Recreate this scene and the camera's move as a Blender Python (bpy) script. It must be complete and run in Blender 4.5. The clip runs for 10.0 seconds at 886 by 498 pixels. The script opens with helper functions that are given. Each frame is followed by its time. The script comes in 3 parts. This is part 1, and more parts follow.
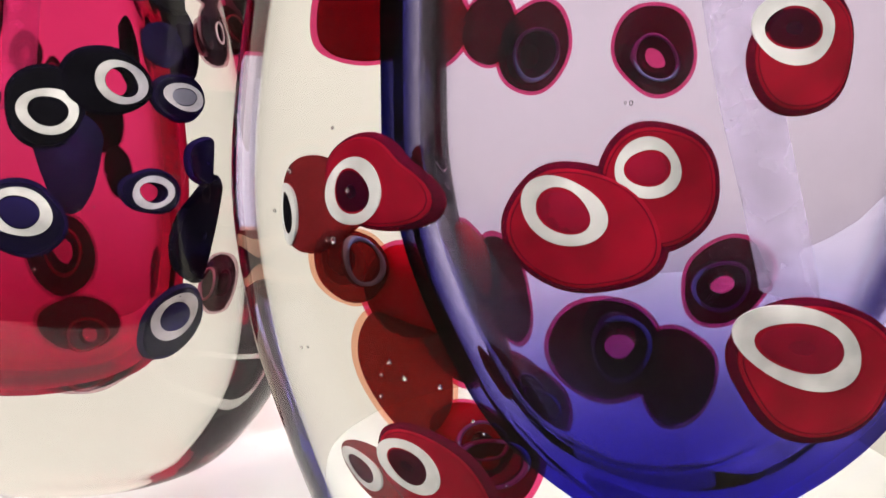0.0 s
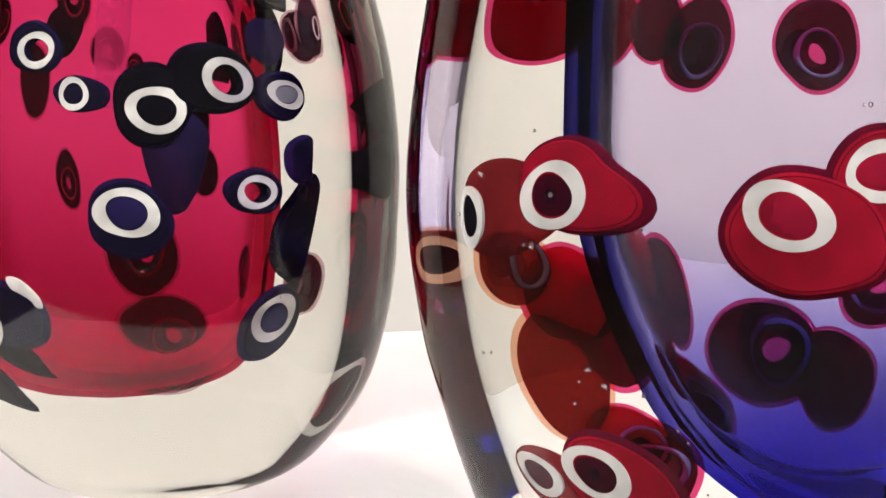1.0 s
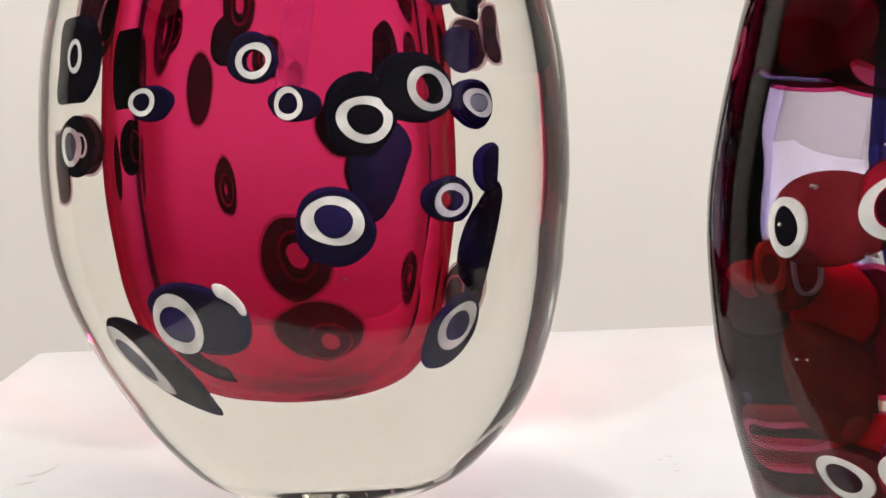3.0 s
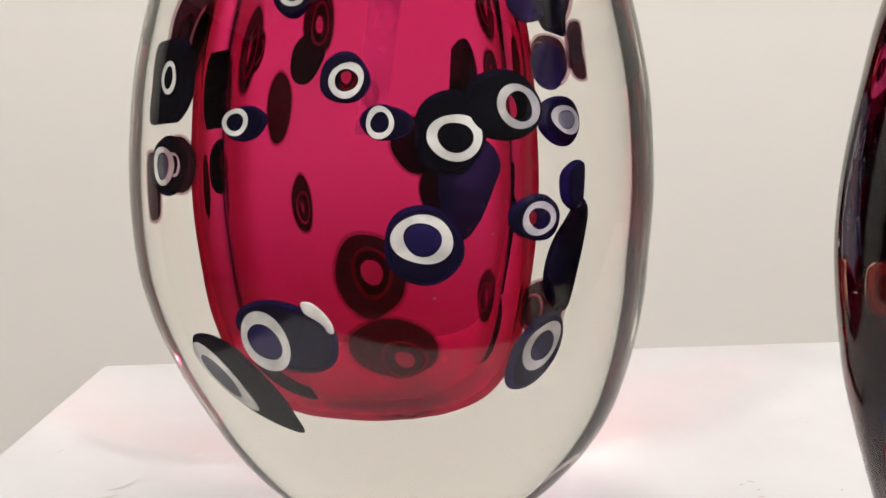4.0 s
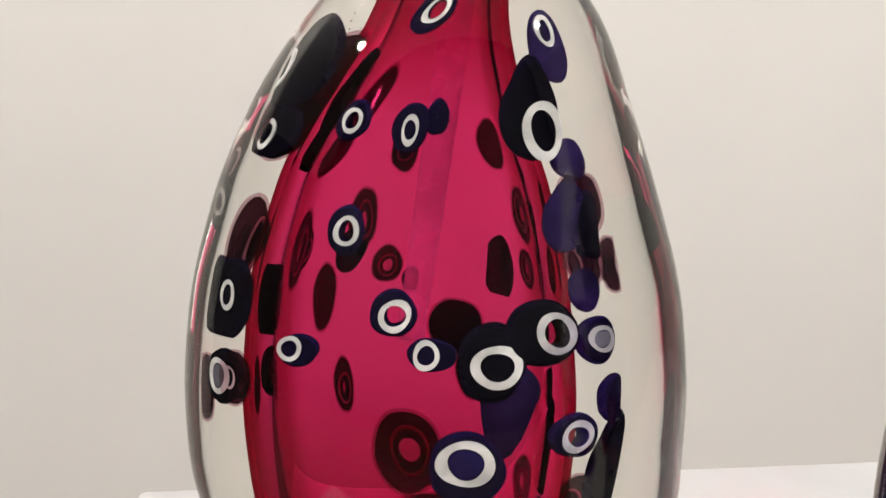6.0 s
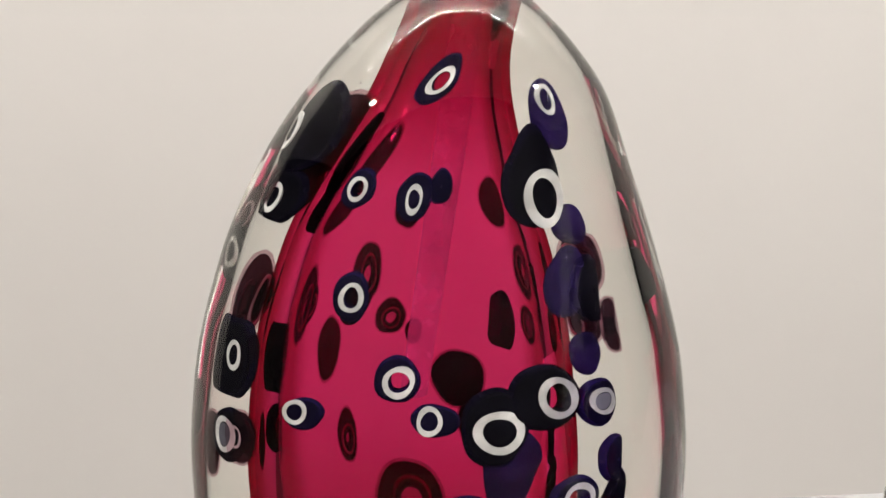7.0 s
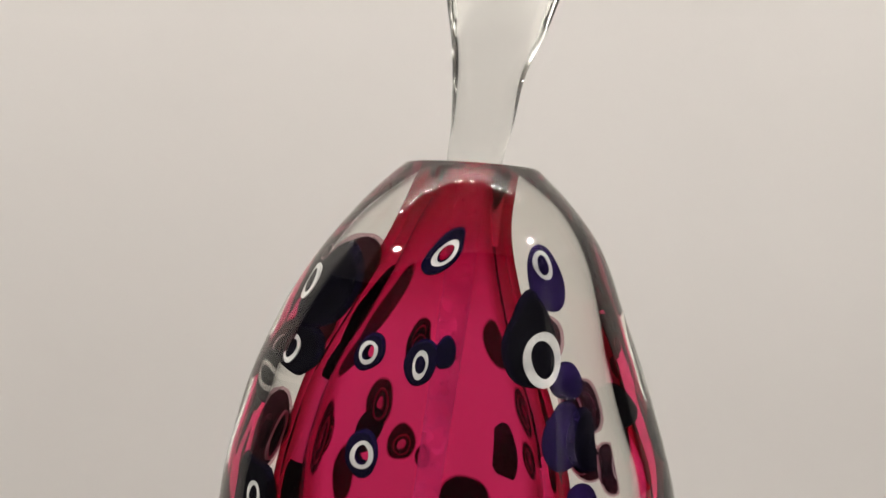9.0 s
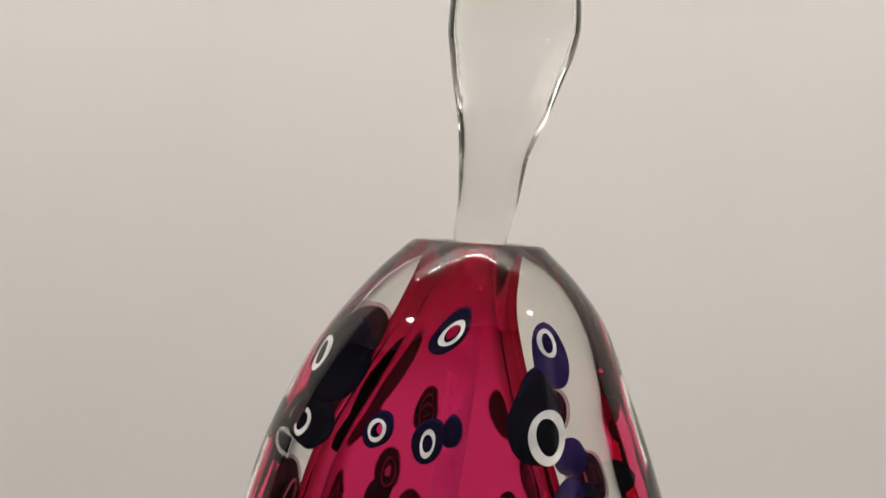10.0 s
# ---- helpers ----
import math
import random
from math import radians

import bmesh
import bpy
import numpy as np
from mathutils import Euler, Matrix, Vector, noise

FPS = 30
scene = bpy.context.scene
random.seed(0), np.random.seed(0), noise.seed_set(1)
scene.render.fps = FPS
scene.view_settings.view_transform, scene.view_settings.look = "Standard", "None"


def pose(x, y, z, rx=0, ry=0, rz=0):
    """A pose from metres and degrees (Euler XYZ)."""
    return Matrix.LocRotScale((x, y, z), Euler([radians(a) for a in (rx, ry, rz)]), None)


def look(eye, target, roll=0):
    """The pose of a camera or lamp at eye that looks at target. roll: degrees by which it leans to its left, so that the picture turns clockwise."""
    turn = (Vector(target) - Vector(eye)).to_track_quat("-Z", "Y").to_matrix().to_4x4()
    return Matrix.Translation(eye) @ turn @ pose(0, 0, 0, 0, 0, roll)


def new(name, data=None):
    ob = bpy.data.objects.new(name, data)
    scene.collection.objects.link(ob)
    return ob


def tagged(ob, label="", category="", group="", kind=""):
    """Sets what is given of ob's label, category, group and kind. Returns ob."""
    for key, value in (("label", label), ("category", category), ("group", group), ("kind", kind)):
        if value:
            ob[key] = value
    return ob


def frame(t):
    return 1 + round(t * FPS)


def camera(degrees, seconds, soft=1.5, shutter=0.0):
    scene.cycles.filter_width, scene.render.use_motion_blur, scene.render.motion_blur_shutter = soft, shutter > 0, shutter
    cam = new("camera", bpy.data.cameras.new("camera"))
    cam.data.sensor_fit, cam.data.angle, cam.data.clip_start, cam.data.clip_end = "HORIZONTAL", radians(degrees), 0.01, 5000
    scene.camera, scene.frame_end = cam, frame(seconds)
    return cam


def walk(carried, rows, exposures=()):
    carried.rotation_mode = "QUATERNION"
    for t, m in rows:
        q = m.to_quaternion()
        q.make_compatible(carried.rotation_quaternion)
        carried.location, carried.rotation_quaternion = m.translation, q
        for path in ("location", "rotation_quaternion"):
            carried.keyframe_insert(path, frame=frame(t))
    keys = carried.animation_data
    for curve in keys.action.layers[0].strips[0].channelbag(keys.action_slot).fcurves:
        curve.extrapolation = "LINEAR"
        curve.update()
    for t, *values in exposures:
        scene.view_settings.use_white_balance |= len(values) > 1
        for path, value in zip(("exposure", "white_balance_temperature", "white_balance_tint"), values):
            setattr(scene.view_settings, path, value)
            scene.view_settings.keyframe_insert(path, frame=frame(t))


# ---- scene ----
# ---- the walk: along two bottles on a plinth, then up the ruby one ----
cam = camera(68.0, 10.0, 1.5)
PATH = [
    (0, (0.00261, -0.00199, 0.07034), (0.1353, 1.9717, -0.2246), 1.16),
    (0.5, (-0.00712, -0.00023, 0.07066), (0.1334, 1.9717, -0.2325), 1.17),
    (1, (-0.01736, 0.00125, 0.07118), (0.1251, 1.9701, -0.2503), 0.87),
    (1.5, (-0.02499, 0.00269, 0.07060), (0.1056, 1.9737, -0.2425), 0.85),
    (2, (-0.03583, 0.00430, 0.07085), (0.1274, 1.9717, -0.2497), 1.05),
    (2.5, (-0.04436, 0.00301, 0.07170), (0.1147, 1.9693, -0.2575), 0.82),
    (4, (-0.06272, 0.00484, 0.07279), (-0.0015, 1.9838, -0.2102), 0.44),
    (4.5, (-0.06186, 0.00781, 0.08225), (-0.0791, 1.9905, -0.1800), 0.20),
    (5, (-0.06497, 0.00491, 0.09191), (-0.0661, 1.9931, -0.1253), 0.30),
    (5.5, (-0.06680, 0.00358, 0.10006), (-0.0579, 1.9944, -0.0916), 0.31),
    (7, (-0.06794, 0.00173, 0.11803), (-0.0633, 1.9949, -0.0468), 0.37),
    (7.5, (-0.06762, 0.00159, 0.12513), (-0.0695, 1.9943, -0.0458), 0.16),
    (8, (-0.06878, -0.00051, 0.13416), (-0.0486, 1.9919, -0.0392), 0.16),
    (8.5, (-0.06679, -0.00273, 0.14241), (-0.0858, 1.9901, -0.0256), 0.37),
    (9, (-0.06471, -0.00547, 0.14697), (-0.1280, 1.9899, 0.0273), 0.36),
    (9.5, (-0.06462, -0.00595, 0.15152), (-0.1288, 1.9909, 0.0604), 0.32),
    (10, (-0.06444, -0.00892, 0.15913), (-0.1520, 1.9884, 0.1024), 0.31),
]
EXPOSURES = [(0.0, 0.84), (1.5, 0.78), (2.5, 0.66), (4.0, 0.48), (5.5, 0.50), (7.0, 0.40), (8.0, 0.37), (10.0, 0.13)]
walk(cam, [(t, look(eye, target, roll)) for t, eye, target, roll in PATH], EXPOSURES)

# ---- light ----
world = bpy.data.worlds.new("room_air")
scene.world = world
world.use_nodes = True
world.node_tree.nodes["Background"].inputs[0].default_value = (1.0, 0.93, 0.83, 1)
world.node_tree.nodes["Background"].inputs[1].default_value = 0.05


def ceiling_lamp(name, x, y, z, sx, sy, watts, tilt):
    data = bpy.data.lights.new(name, "AREA")
    data.shape, data.size, data.size_y, data.energy = "RECTANGLE", sx, sy, watts
    data.color = (1.0, 0.96, 0.92)
    ob = new(name, data)
    ob.matrix_world = pose(x, y, z, tilt)
    return ob


# a strip that throws its light onto the wall behind the plinth
ceiling_lamp("wall_washer", -0.1, -0.15, 1.46, 2.4, 0.05, 26, 88)
# two square fill lamps, added at the sides to brighten the bottles' fronts
ceiling_lamp("front_fill", -1.75, -1.25, 1.555, 0.14, 0.14, 44, 0)
ceiling_lamp("front_fill", 1.75, -1.25, 1.555, 0.14, 0.14, 44, 0)


# ---- materials ----
def mat(name):
    m = bpy.data.materials.new(name)
    m.use_nodes = True
    m.node_tree.nodes.clear()
    return m, m.node_tree.nodes, m.node_tree.links


def out(m, shader):
    o = m.node_tree.nodes.new("ShaderNodeOutputMaterial")
    m.node_tree.links.new(shader, o.inputs["Surface"])
    return m


def noisy(nodes, links, scale, low, high, detail=4.0):
    """A noise that is mapped to a colour between low and high."""
    co = nodes.new("ShaderNodeTexCoord")
    n = nodes.new("ShaderNodeTexNoise")
    n.inputs["Scale"].default_value, n.inputs["Detail"].default_value = scale, detail
    links.new(co.outputs["Object"], n.inputs["Vector"])
    r = nodes.new("ShaderNodeValToRGB")
    r.color_ramp.elements[0].position, r.color_ramp.elements[1].position = 0.3, 0.7
    r.color_ramp.elements[0].color, r.color_ramp.elements[1].color = (*low, 1), (*high, 1)
    links.new(n.outputs["Fac"], r.inputs["Fac"])
    return r.outputs["Color"], n.outputs["Fac"]


def paint(name, low, high, scale, grain, rough=0.6, bump=0.15, depth=0.0006):
    m, nodes, links = mat(name)
    p = nodes.new("ShaderNodeBsdfPrincipled")
    p.inputs["Roughness"].default_value = rough
    colour, _ = noisy(nodes, links, scale, low, high)
    links.new(colour, p.inputs["Base Color"])
    _, fac = noisy(nodes, links, grain, (0, 0, 0), (1, 1, 1))
    b = nodes.new("ShaderNodeBump")
    b.inputs["Strength"].default_value, b.inputs["Distance"].default_value = bump, depth
    links.new(fac, b.inputs["Height"])
    links.new(b.outputs["Normal"], p.inputs["Normal"])
    return out(m, p.outputs[0])


def clear_glass(name, tint=(1, 1, 1), ior=1.5, rough=0.0):
    m, nodes, links = mat(name)
    g = nodes.new("ShaderNodeBsdfGlass")
    g.inputs["Color"].default_value, g.inputs["IOR"].default_value = (*tint, 1), ior
    g.inputs["Roughness"].default_value = rough
    return out(m, g.outputs[0])


def tinted_layer(name, low_colour, high_colour, z0, z1, limb_shade=None, x0=0.7, x1=1.0, neck=None):
    """A thin film of coloured glass inside clear glass of the same index: it tints, and bends nothing.
    The gaffer's colour is thicker towards z0, and gathers in the neck (colour, from, to). The dark limbs of the
    flattened bubble are painted in, where the skin faces sideways by x0 to x1."""
    m, nodes, links = mat(name)
    t = nodes.new("ShaderNodeBsdfTransparent")
    co = nodes.new("ShaderNodeTexCoord")
    sep = nodes.new("ShaderNodeSeparateXYZ")
    links.new(co.outputs["Object"], sep.inputs[0])
    n = nodes.new("ShaderNodeTexNoise")
    n.inputs["Scale"].default_value = 45.0
    links.new(co.outputs["Object"], n.inputs["Vector"])
    wob = nodes.new("ShaderNodeMath")
    wob.operation = "MULTIPLY_ADD"
    links.new(n.outputs["Fac"], wob.inputs[0])
    wob.inputs[1].default_value = 0.012
    links.new(sep.outputs["Z"], wob.inputs[2])
    r = nodes.new("ShaderNodeMapRange")
    r.inputs["From Min"].default_value, r.inputs["From Max"].default_value = z0, z1
    r.interpolation_type = "SMOOTHSTEP"
    links.new(wob.outputs[0], r.inputs["Value"])
    mix = nodes.new("ShaderNodeMix")
    mix.data_type = "RGBA"
    mix.inputs["A"].default_value, mix.inputs["B"].default_value = (*low_colour, 1), (*high_colour, 1)
    links.new(r.outputs["Result"], mix.inputs["Factor"])
    tone = mix.outputs["Result"]
    if neck:
        r3 = nodes.new("ShaderNodeMapRange")
        r3.inputs["From Min"].default_value, r3.inputs["From Max"].default_value = neck[1], neck[2]
        r3.interpolation_type = "SMOOTHSTEP"
        links.new(wob.outputs[0], r3.inputs["Value"])
        mix3 = nodes.new("ShaderNodeMix")
        mix3.data_type = "RGBA"
        links.new(r3.outputs["Result"], mix3.inputs["Factor"])
        links.new(tone, mix3.inputs["A"])
        mix3.inputs["B"].default_value = (*neck[0], 1)
        tone = mix3.outputs["Result"]
    # limb darkening put into the tint, for the longer path through the glass there
    if limb_shade:
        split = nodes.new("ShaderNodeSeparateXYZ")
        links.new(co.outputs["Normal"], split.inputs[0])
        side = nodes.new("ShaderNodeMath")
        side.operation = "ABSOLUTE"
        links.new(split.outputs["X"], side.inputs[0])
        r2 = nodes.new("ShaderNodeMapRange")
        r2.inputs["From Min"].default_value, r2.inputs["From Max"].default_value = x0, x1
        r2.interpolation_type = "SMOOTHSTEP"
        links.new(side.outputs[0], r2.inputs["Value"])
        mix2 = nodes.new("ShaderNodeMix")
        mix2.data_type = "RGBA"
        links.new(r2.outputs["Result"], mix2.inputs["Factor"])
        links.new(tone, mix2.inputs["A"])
        mix2.inputs["B"].default_value = (*limb_shade, 1)
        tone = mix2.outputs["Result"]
    links.new(tone, t.inputs["Color"])
    return out(m, t.outputs[0])


def cane(name, colour, through_colour, share):
    """Opaque to half-clear coloured glass of a murrine; share is how much of it is clear."""
    m, nodes, links = mat(name)
    d = nodes.new("ShaderNodeBsdfDiffuse")
    low = tuple(c * 0.5 for c in colour)
    c, _ = noisy(nodes, links, 190.0, low, colour)
    links.new(c, d.inputs["Color"])
    t = nodes.new("ShaderNodeBsdfTransparent")
    t.inputs["Color"].default_value = (*through_colour, 1)
    mix = nodes.new("ShaderNodeMixShader")
    mix.inputs[0].default_value = share
    links.new(d.outputs[0], mix.inputs[1])
    links.new(t.outputs[0], mix.inputs[2])
    return out(m, mix.outputs[0])


WALL = paint("wall_paint", (0.68, 0.655, 0.62), (0.71, 0.685, 0.65), 3.0, 260.0, 0.75, 0.08)
DARK_WALL = paint("dim_surround", (0.065, 0.063, 0.061), (0.085, 0.083, 0.08), 3.0, 260.0, 0.8, 0.08)
CEILING = paint("ceiling_paint", (0.78, 0.77, 0.75), (0.8, 0.79, 0.77), 3.0, 200.0, 0.8)
FLOOR = paint("dim_floor", (0.09, 0.07, 0.055), (0.14, 0.11, 0.085), 6.0, 90.0, 0.5)
PLINTH = paint("plinth_paint", (0.44, 0.445, 0.455), (0.50, 0.505, 0.515), 18.0, 420.0, 0.5, 0.12, 0.0004)
SCUFF = paint("scuff_grey", (0.25, 0.24, 0.23), (0.45, 0.44, 0.42), 300.0, 900.0, 0.7)
CLEAR = clear_glass("clear_glass", (0.985, 0.985, 0.955))
STOPPER = clear_glass("stopper_glass", (0.97, 0.975, 0.965))
RUBY = tinted_layer("ruby_glass", (0.60, 0.040, 0.17), (0.90, 0.18, 0.42), 0.026, 0.085, (0.48, 0.03, 0.10), 0.62, 0.98, ((0.60, 0.045, 0.15), 0.122, 0.156))
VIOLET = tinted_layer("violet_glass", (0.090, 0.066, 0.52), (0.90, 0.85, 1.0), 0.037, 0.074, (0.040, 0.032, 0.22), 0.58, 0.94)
ROD = cane("frosted_rod", (0.90, 0.88, 0.92), (0.97, 0.95, 0.98), 0.70)
NAVY = cane("navy_cane", (0.007, 0.005, 0.022), (0.10, 0.05, 0.28), 0.10)
NAVY_COAT = cane("navy_coat", (0.014, 0.008, 0.060), (0.20, 0.12, 0.50), 0.34)
BLACK = cane("black_cane", (0.004, 0.0035, 0.007), (0.05, 0.03, 0.06), 0.05)
BLACK_COAT = cane("black_coat", (0.005, 0.0035, 0.012), (0.10, 0.06, 0.18), 0.12)
WHITE = cane("white_cane", (0.74, 0.735, 0.73), (1, 1, 1), 0.04)
PURPLE = cane("purple_cane", (0.020, 0.012, 0.065), (0.34, 0.22, 0.60), 0.32)
INDIGO = cane("indigo_core", (0.020, 0.014, 0.085), (0.2, 0.1, 0.5), 0.10)
RED = cane("red_cane", (0.42, 0.007, 0.030), (0.80, 0.03, 0.09), 0.34)
RED_COAT = cane("dark_red_coat", (0.12, 0.002, 0.022), (0.62, 0.02, 0.14), 0.40)
CRIMSON = cane("crimson_cane", (0.40, 0.01, 0.05), (0.85, 0.10, 0.25), 0.45)
WINE = cane("wine_cane", (0.030, 0.002, 0.018), (0.50, 0.05, 0.24), 0.5)
DEEPRED = cane("deep_red_cane", (0.13, 0.014, 0.020), (0.66, 0.15, 0.17), 0.55)
PALE = cane("pale_cane", (0.45, 0.45, 0.55), (0.7, 0.7, 0.8), 0.4)
SMOKE = cane("smoke_cane", (0.18, 0.18, 0.22), (0.5, 0.5, 0.6), 0.3)
VEIL = cane("veiled_cane", (0.022, 0.009, 0.016), (0.46, 0.26, 0.32), 0.5)
HAZE = cane("hazy_cane", (0.26, 0.23, 0.40), (0.5, 0.4, 0.6), 0.25)
BLOOM = cane("rosy_ring_cane", (0.60, 0.36, 0.42), (0.8, 0.5, 0.6), 0.35)
ROSE = tinted_layer("rose_casing", (0.86, 0.24, 0.46), (0.86, 0.24, 0.46), 0.0, 0.1)
BLUSH = tinted_layer("smoky_casing", (0.80, 0.66, 0.70), (0.80, 0.66, 0.70), 0.0, 0.1)
AMBER = tinted_layer("amber_casing", (0.95, 0.70, 0.58), (0.95, 0.70, 0.58), 0.0, 0.1)
COATS = {NAVY: NAVY_COAT, BLACK: BLACK_COAT, RED: RED_COAT}
AIR = clear_glass("air_space", (1, 1, 1), 0.667)
BUBBLE = clear_glass("bubble", (1, 1, 1), 0.667)


# ---- meshes ----
def link(name, bm, material, parent=None, label="", smooth=True):
    me = bpy.data.meshes.new(name)
    bmesh.ops.recalc_face_normals(bm, faces=bm.faces)
    bm.to_mesh(me)
    bm.free()
    me.materials.append(material)
    if smooth:
        me.polygons.foreach_set("use_smooth", [True] * len(me.polygons))
    ob = new(name, me)
    if parent:
        ob.parent = parent
    if label:
        ob["label"] = label
    return ob


def part(name, bm, material, parent, label="", smooth=True):
    return link(name, bm, material, parent, label, smooth)


def box(x0, y0, z0, x1, y1, z1, bevel=0.0, segments=3):
    bm = bmesh.new()
    bmesh.ops.create_cube(bm, size=1.0)
    for v in bm.verts:
        v.co = Vector((x0 + (v.co.x + 0.5) * (x1 - x0), y0 + (v.co.y + 0.5) * (y1 - y0), z0 + (v.co.z + 0.5) * (z1 - z0)))
    if bevel:
        bmesh.ops.bevel(bm, geom=bm.edges[:], offset=bevel, segments=segments, profile=0.5, affect="EDGES")
    return bm


def smooth_curve(xs, ys):
    """A monotone cubic through the points, as a function."""
    xs, ys = np.array(xs, float), np.array(ys, float)
    h, d = np.diff(xs), np.diff(ys) / np.diff(xs)
    m = np.zeros(len(xs))
    m[0], m[-1] = d[0], d[-1]
    for i in range(1, len(xs) - 1):
        if d[i - 1] * d[i] > 0:
            w1, w2 = 2 * h[i] + h[i - 1], h[i] + 2 * h[i - 1]
            m[i] = (w1 + w2) / (w1 / d[i - 1] + w2 / d[i])

    def at(x):
        i = int(np.clip(np.searchsorted(xs, x) - 1, 0, len(xs) - 2))
        t = (x - xs[i]) / h[i]
        t = min(max(t, 0.0), 1.0)
        return float((2 * t**3 - 3 * t**2 + 1) * ys[i] + (t**3 - 2 * t**2 + t) * h[i] * m[i]
                     + (3 * t**2 - 2 * t**3) * ys[i + 1] + (t**3 - t**2) * h[i] * m[i + 1])
    return at


def loft(sections, around=128):
    """A closed skin over sections (x, y, z, half width, half depth), with the ends closed."""
    bm = bmesh.new()
    rings = []
    for x, y, z, a, b in sections:
        rings.append([bm.verts.new((x + a * math.cos(2 * math.pi * k / around), y + b * math.sin(2 * math.pi * k / around), z))
                      for k in range(around)])
    for r0, r1 in zip(rings, rings[1:]):
        for k in range(around):
            bm.faces.new((r0[k], r0[(k + 1) % around], r1[(k + 1) % around], r1[k]))
    bm.faces.new(rings[0][::-1])
    bm.faces.new(rings[-1])
    return bm


class Skin:
    """An egg-like skin: half width over height, flattened in depth, its middle drifting sideways."""

    def __init__(self, heights, widths, flat, shift, shift_y=lambda z: 0.0):
        self.z0, self.z1 = heights[0], heights[-1]
        self.width, self.flat, self.shift, self.shift_y = smooth_curve(heights, widths), flat, shift, shift_y

    def at(self, turn, z, off=0.0):
        a = max(self.width(z) + off, 1e-5)
        b = max(self.width(z) * self.flat(z) + off, 1e-5)
        return Vector((self.shift(z) + a * math.cos(turn), self.shift_y(z) + b * math.sin(turn), z))

    def sections(self, steps):
        rows = []
        for k in range(steps + 1):
            # finer towards both ends, where the skin turns fast
            t = 0.5 - 0.5 * math.cos(math.pi * k / steps)
            z = self.z0 + (self.z1 - self.z0) * t
            w = self.width(z)
            rows.append((self.shift(z), self.shift_y(z), z, w, w * self.flat(z)))
        return rows


# ---- the room ----
def setting(name, bm, material, label, category):
    return tagged(link(name, bm, material, smooth=False), label, category, kind="structure")


setting("wall_back", box(-3.5, 0.50, -1.0, 3.5, 0.62, 1.7), WALL, "cream painted plaster gallery wall behind the plinth", "wall")
# out of view: these walls and the floor are dark so the glass mirrors little
setting("wall_left", box(-3.62, -2.6, -1.0, -3.5, 0.62, 1.7), DARK_WALL, "unseen side wall, kept dark to dim the glass's reflections", "wall")
setting("wall_right", box(3.5, -2.6, -1.0, 3.62, 0.62, 1.7), DARK_WALL, "unseen side wall, kept dark to dim the glass's reflections", "wall")
setting("wall_front", box(-3.62, -2.72, -1.0, 3.62, -2.6, 1.7), DARK_WALL, "unseen wall facing the plinth, kept dark to dim the glass's reflections", "wall")
setting("floor", box(-3.62, -2.72, -1.1, 3.62, 0.62, -1.0), FLOOR, "unseen floor round the plinth, kept dark to dim the glass's reflections", "floor")
setting("ceiling", box(-3.62, -2.72, 1.56, 3.62, 0.62, 1.66), CEILING, "white painted ceiling", "ceiling")

# the plinth, its far edge turned by 6 degrees to the wall
plinth = tagged(link("plinth", box(0, -0.205, -1.0, 0.62, 0, 0.0, 0.0015), PLINTH, smooth=False),
                "white painted display plinth with small grey scuffs", "plinth", kind="structure")
plinth.matrix_world = pose(-0.173, 0.2275, 0, 0, 0, 5.9)


def scuff(x, y, length, width, turn, bend=0.0):
    """A short dark rub on the paint, a hair proud of it."""
    bm = bmesh.new()
    rng = random.Random(round(x * 1e4) + 31 * round(y * 1e4))
    left, right = [], []
    for k in range(9):
        t = k / 8 - 0.5
        w = width * (0.15 + 0.85 * math.sin(math.pi * (k + 0.5) / 9)) * rng.uniform(0.6, 1.0)
        p = Vector((t * length, bend * length * (t * t * 4 - 1), 0.00012))
        left.append(bm.verts.new(p + Vector((0, w / 2, 0))))
        right.append(bm.verts.new(p - Vector((0, w / 2, 0))))
    for k in range(8):
        bm.faces.new((left[k], right[k], right[k + 1], left[k + 1]))
    ob = part("scuff", bm, SCUFF, plinth, "thin dark grey rub")
    ob.matrix_world = pose(x, y, 0, 0, 0, turn)
    return ob


scuff(-0.1291, 0.1435, 0.007, 0.00050, 50, 0.2)
scuff(-0.1299, 0.1382, 0.004, 0.00050, 20, 0.1)
scuff(0.0117, 0.1426, 0.0016, 0.00060, -20, 0)
scuff(0.0116, 0.1388, 0.0012, 0.00040, 30, 0)
scuff(0.0108, 0.1359, 0.0015, 0.00040, 0, 0)
scuff(0.0089, 0.1412, 0.0012, 0.00050, 10, 0)
scuff(0.0302, 0.1385, 0.001, 0.00040, 40, 0)
scuff(-0.1517, 0.1600, 0.0022, 0.00030, 60, 0)
scuff(0.0439, 0.1756, 0.001, 0.00040, 10, 0)


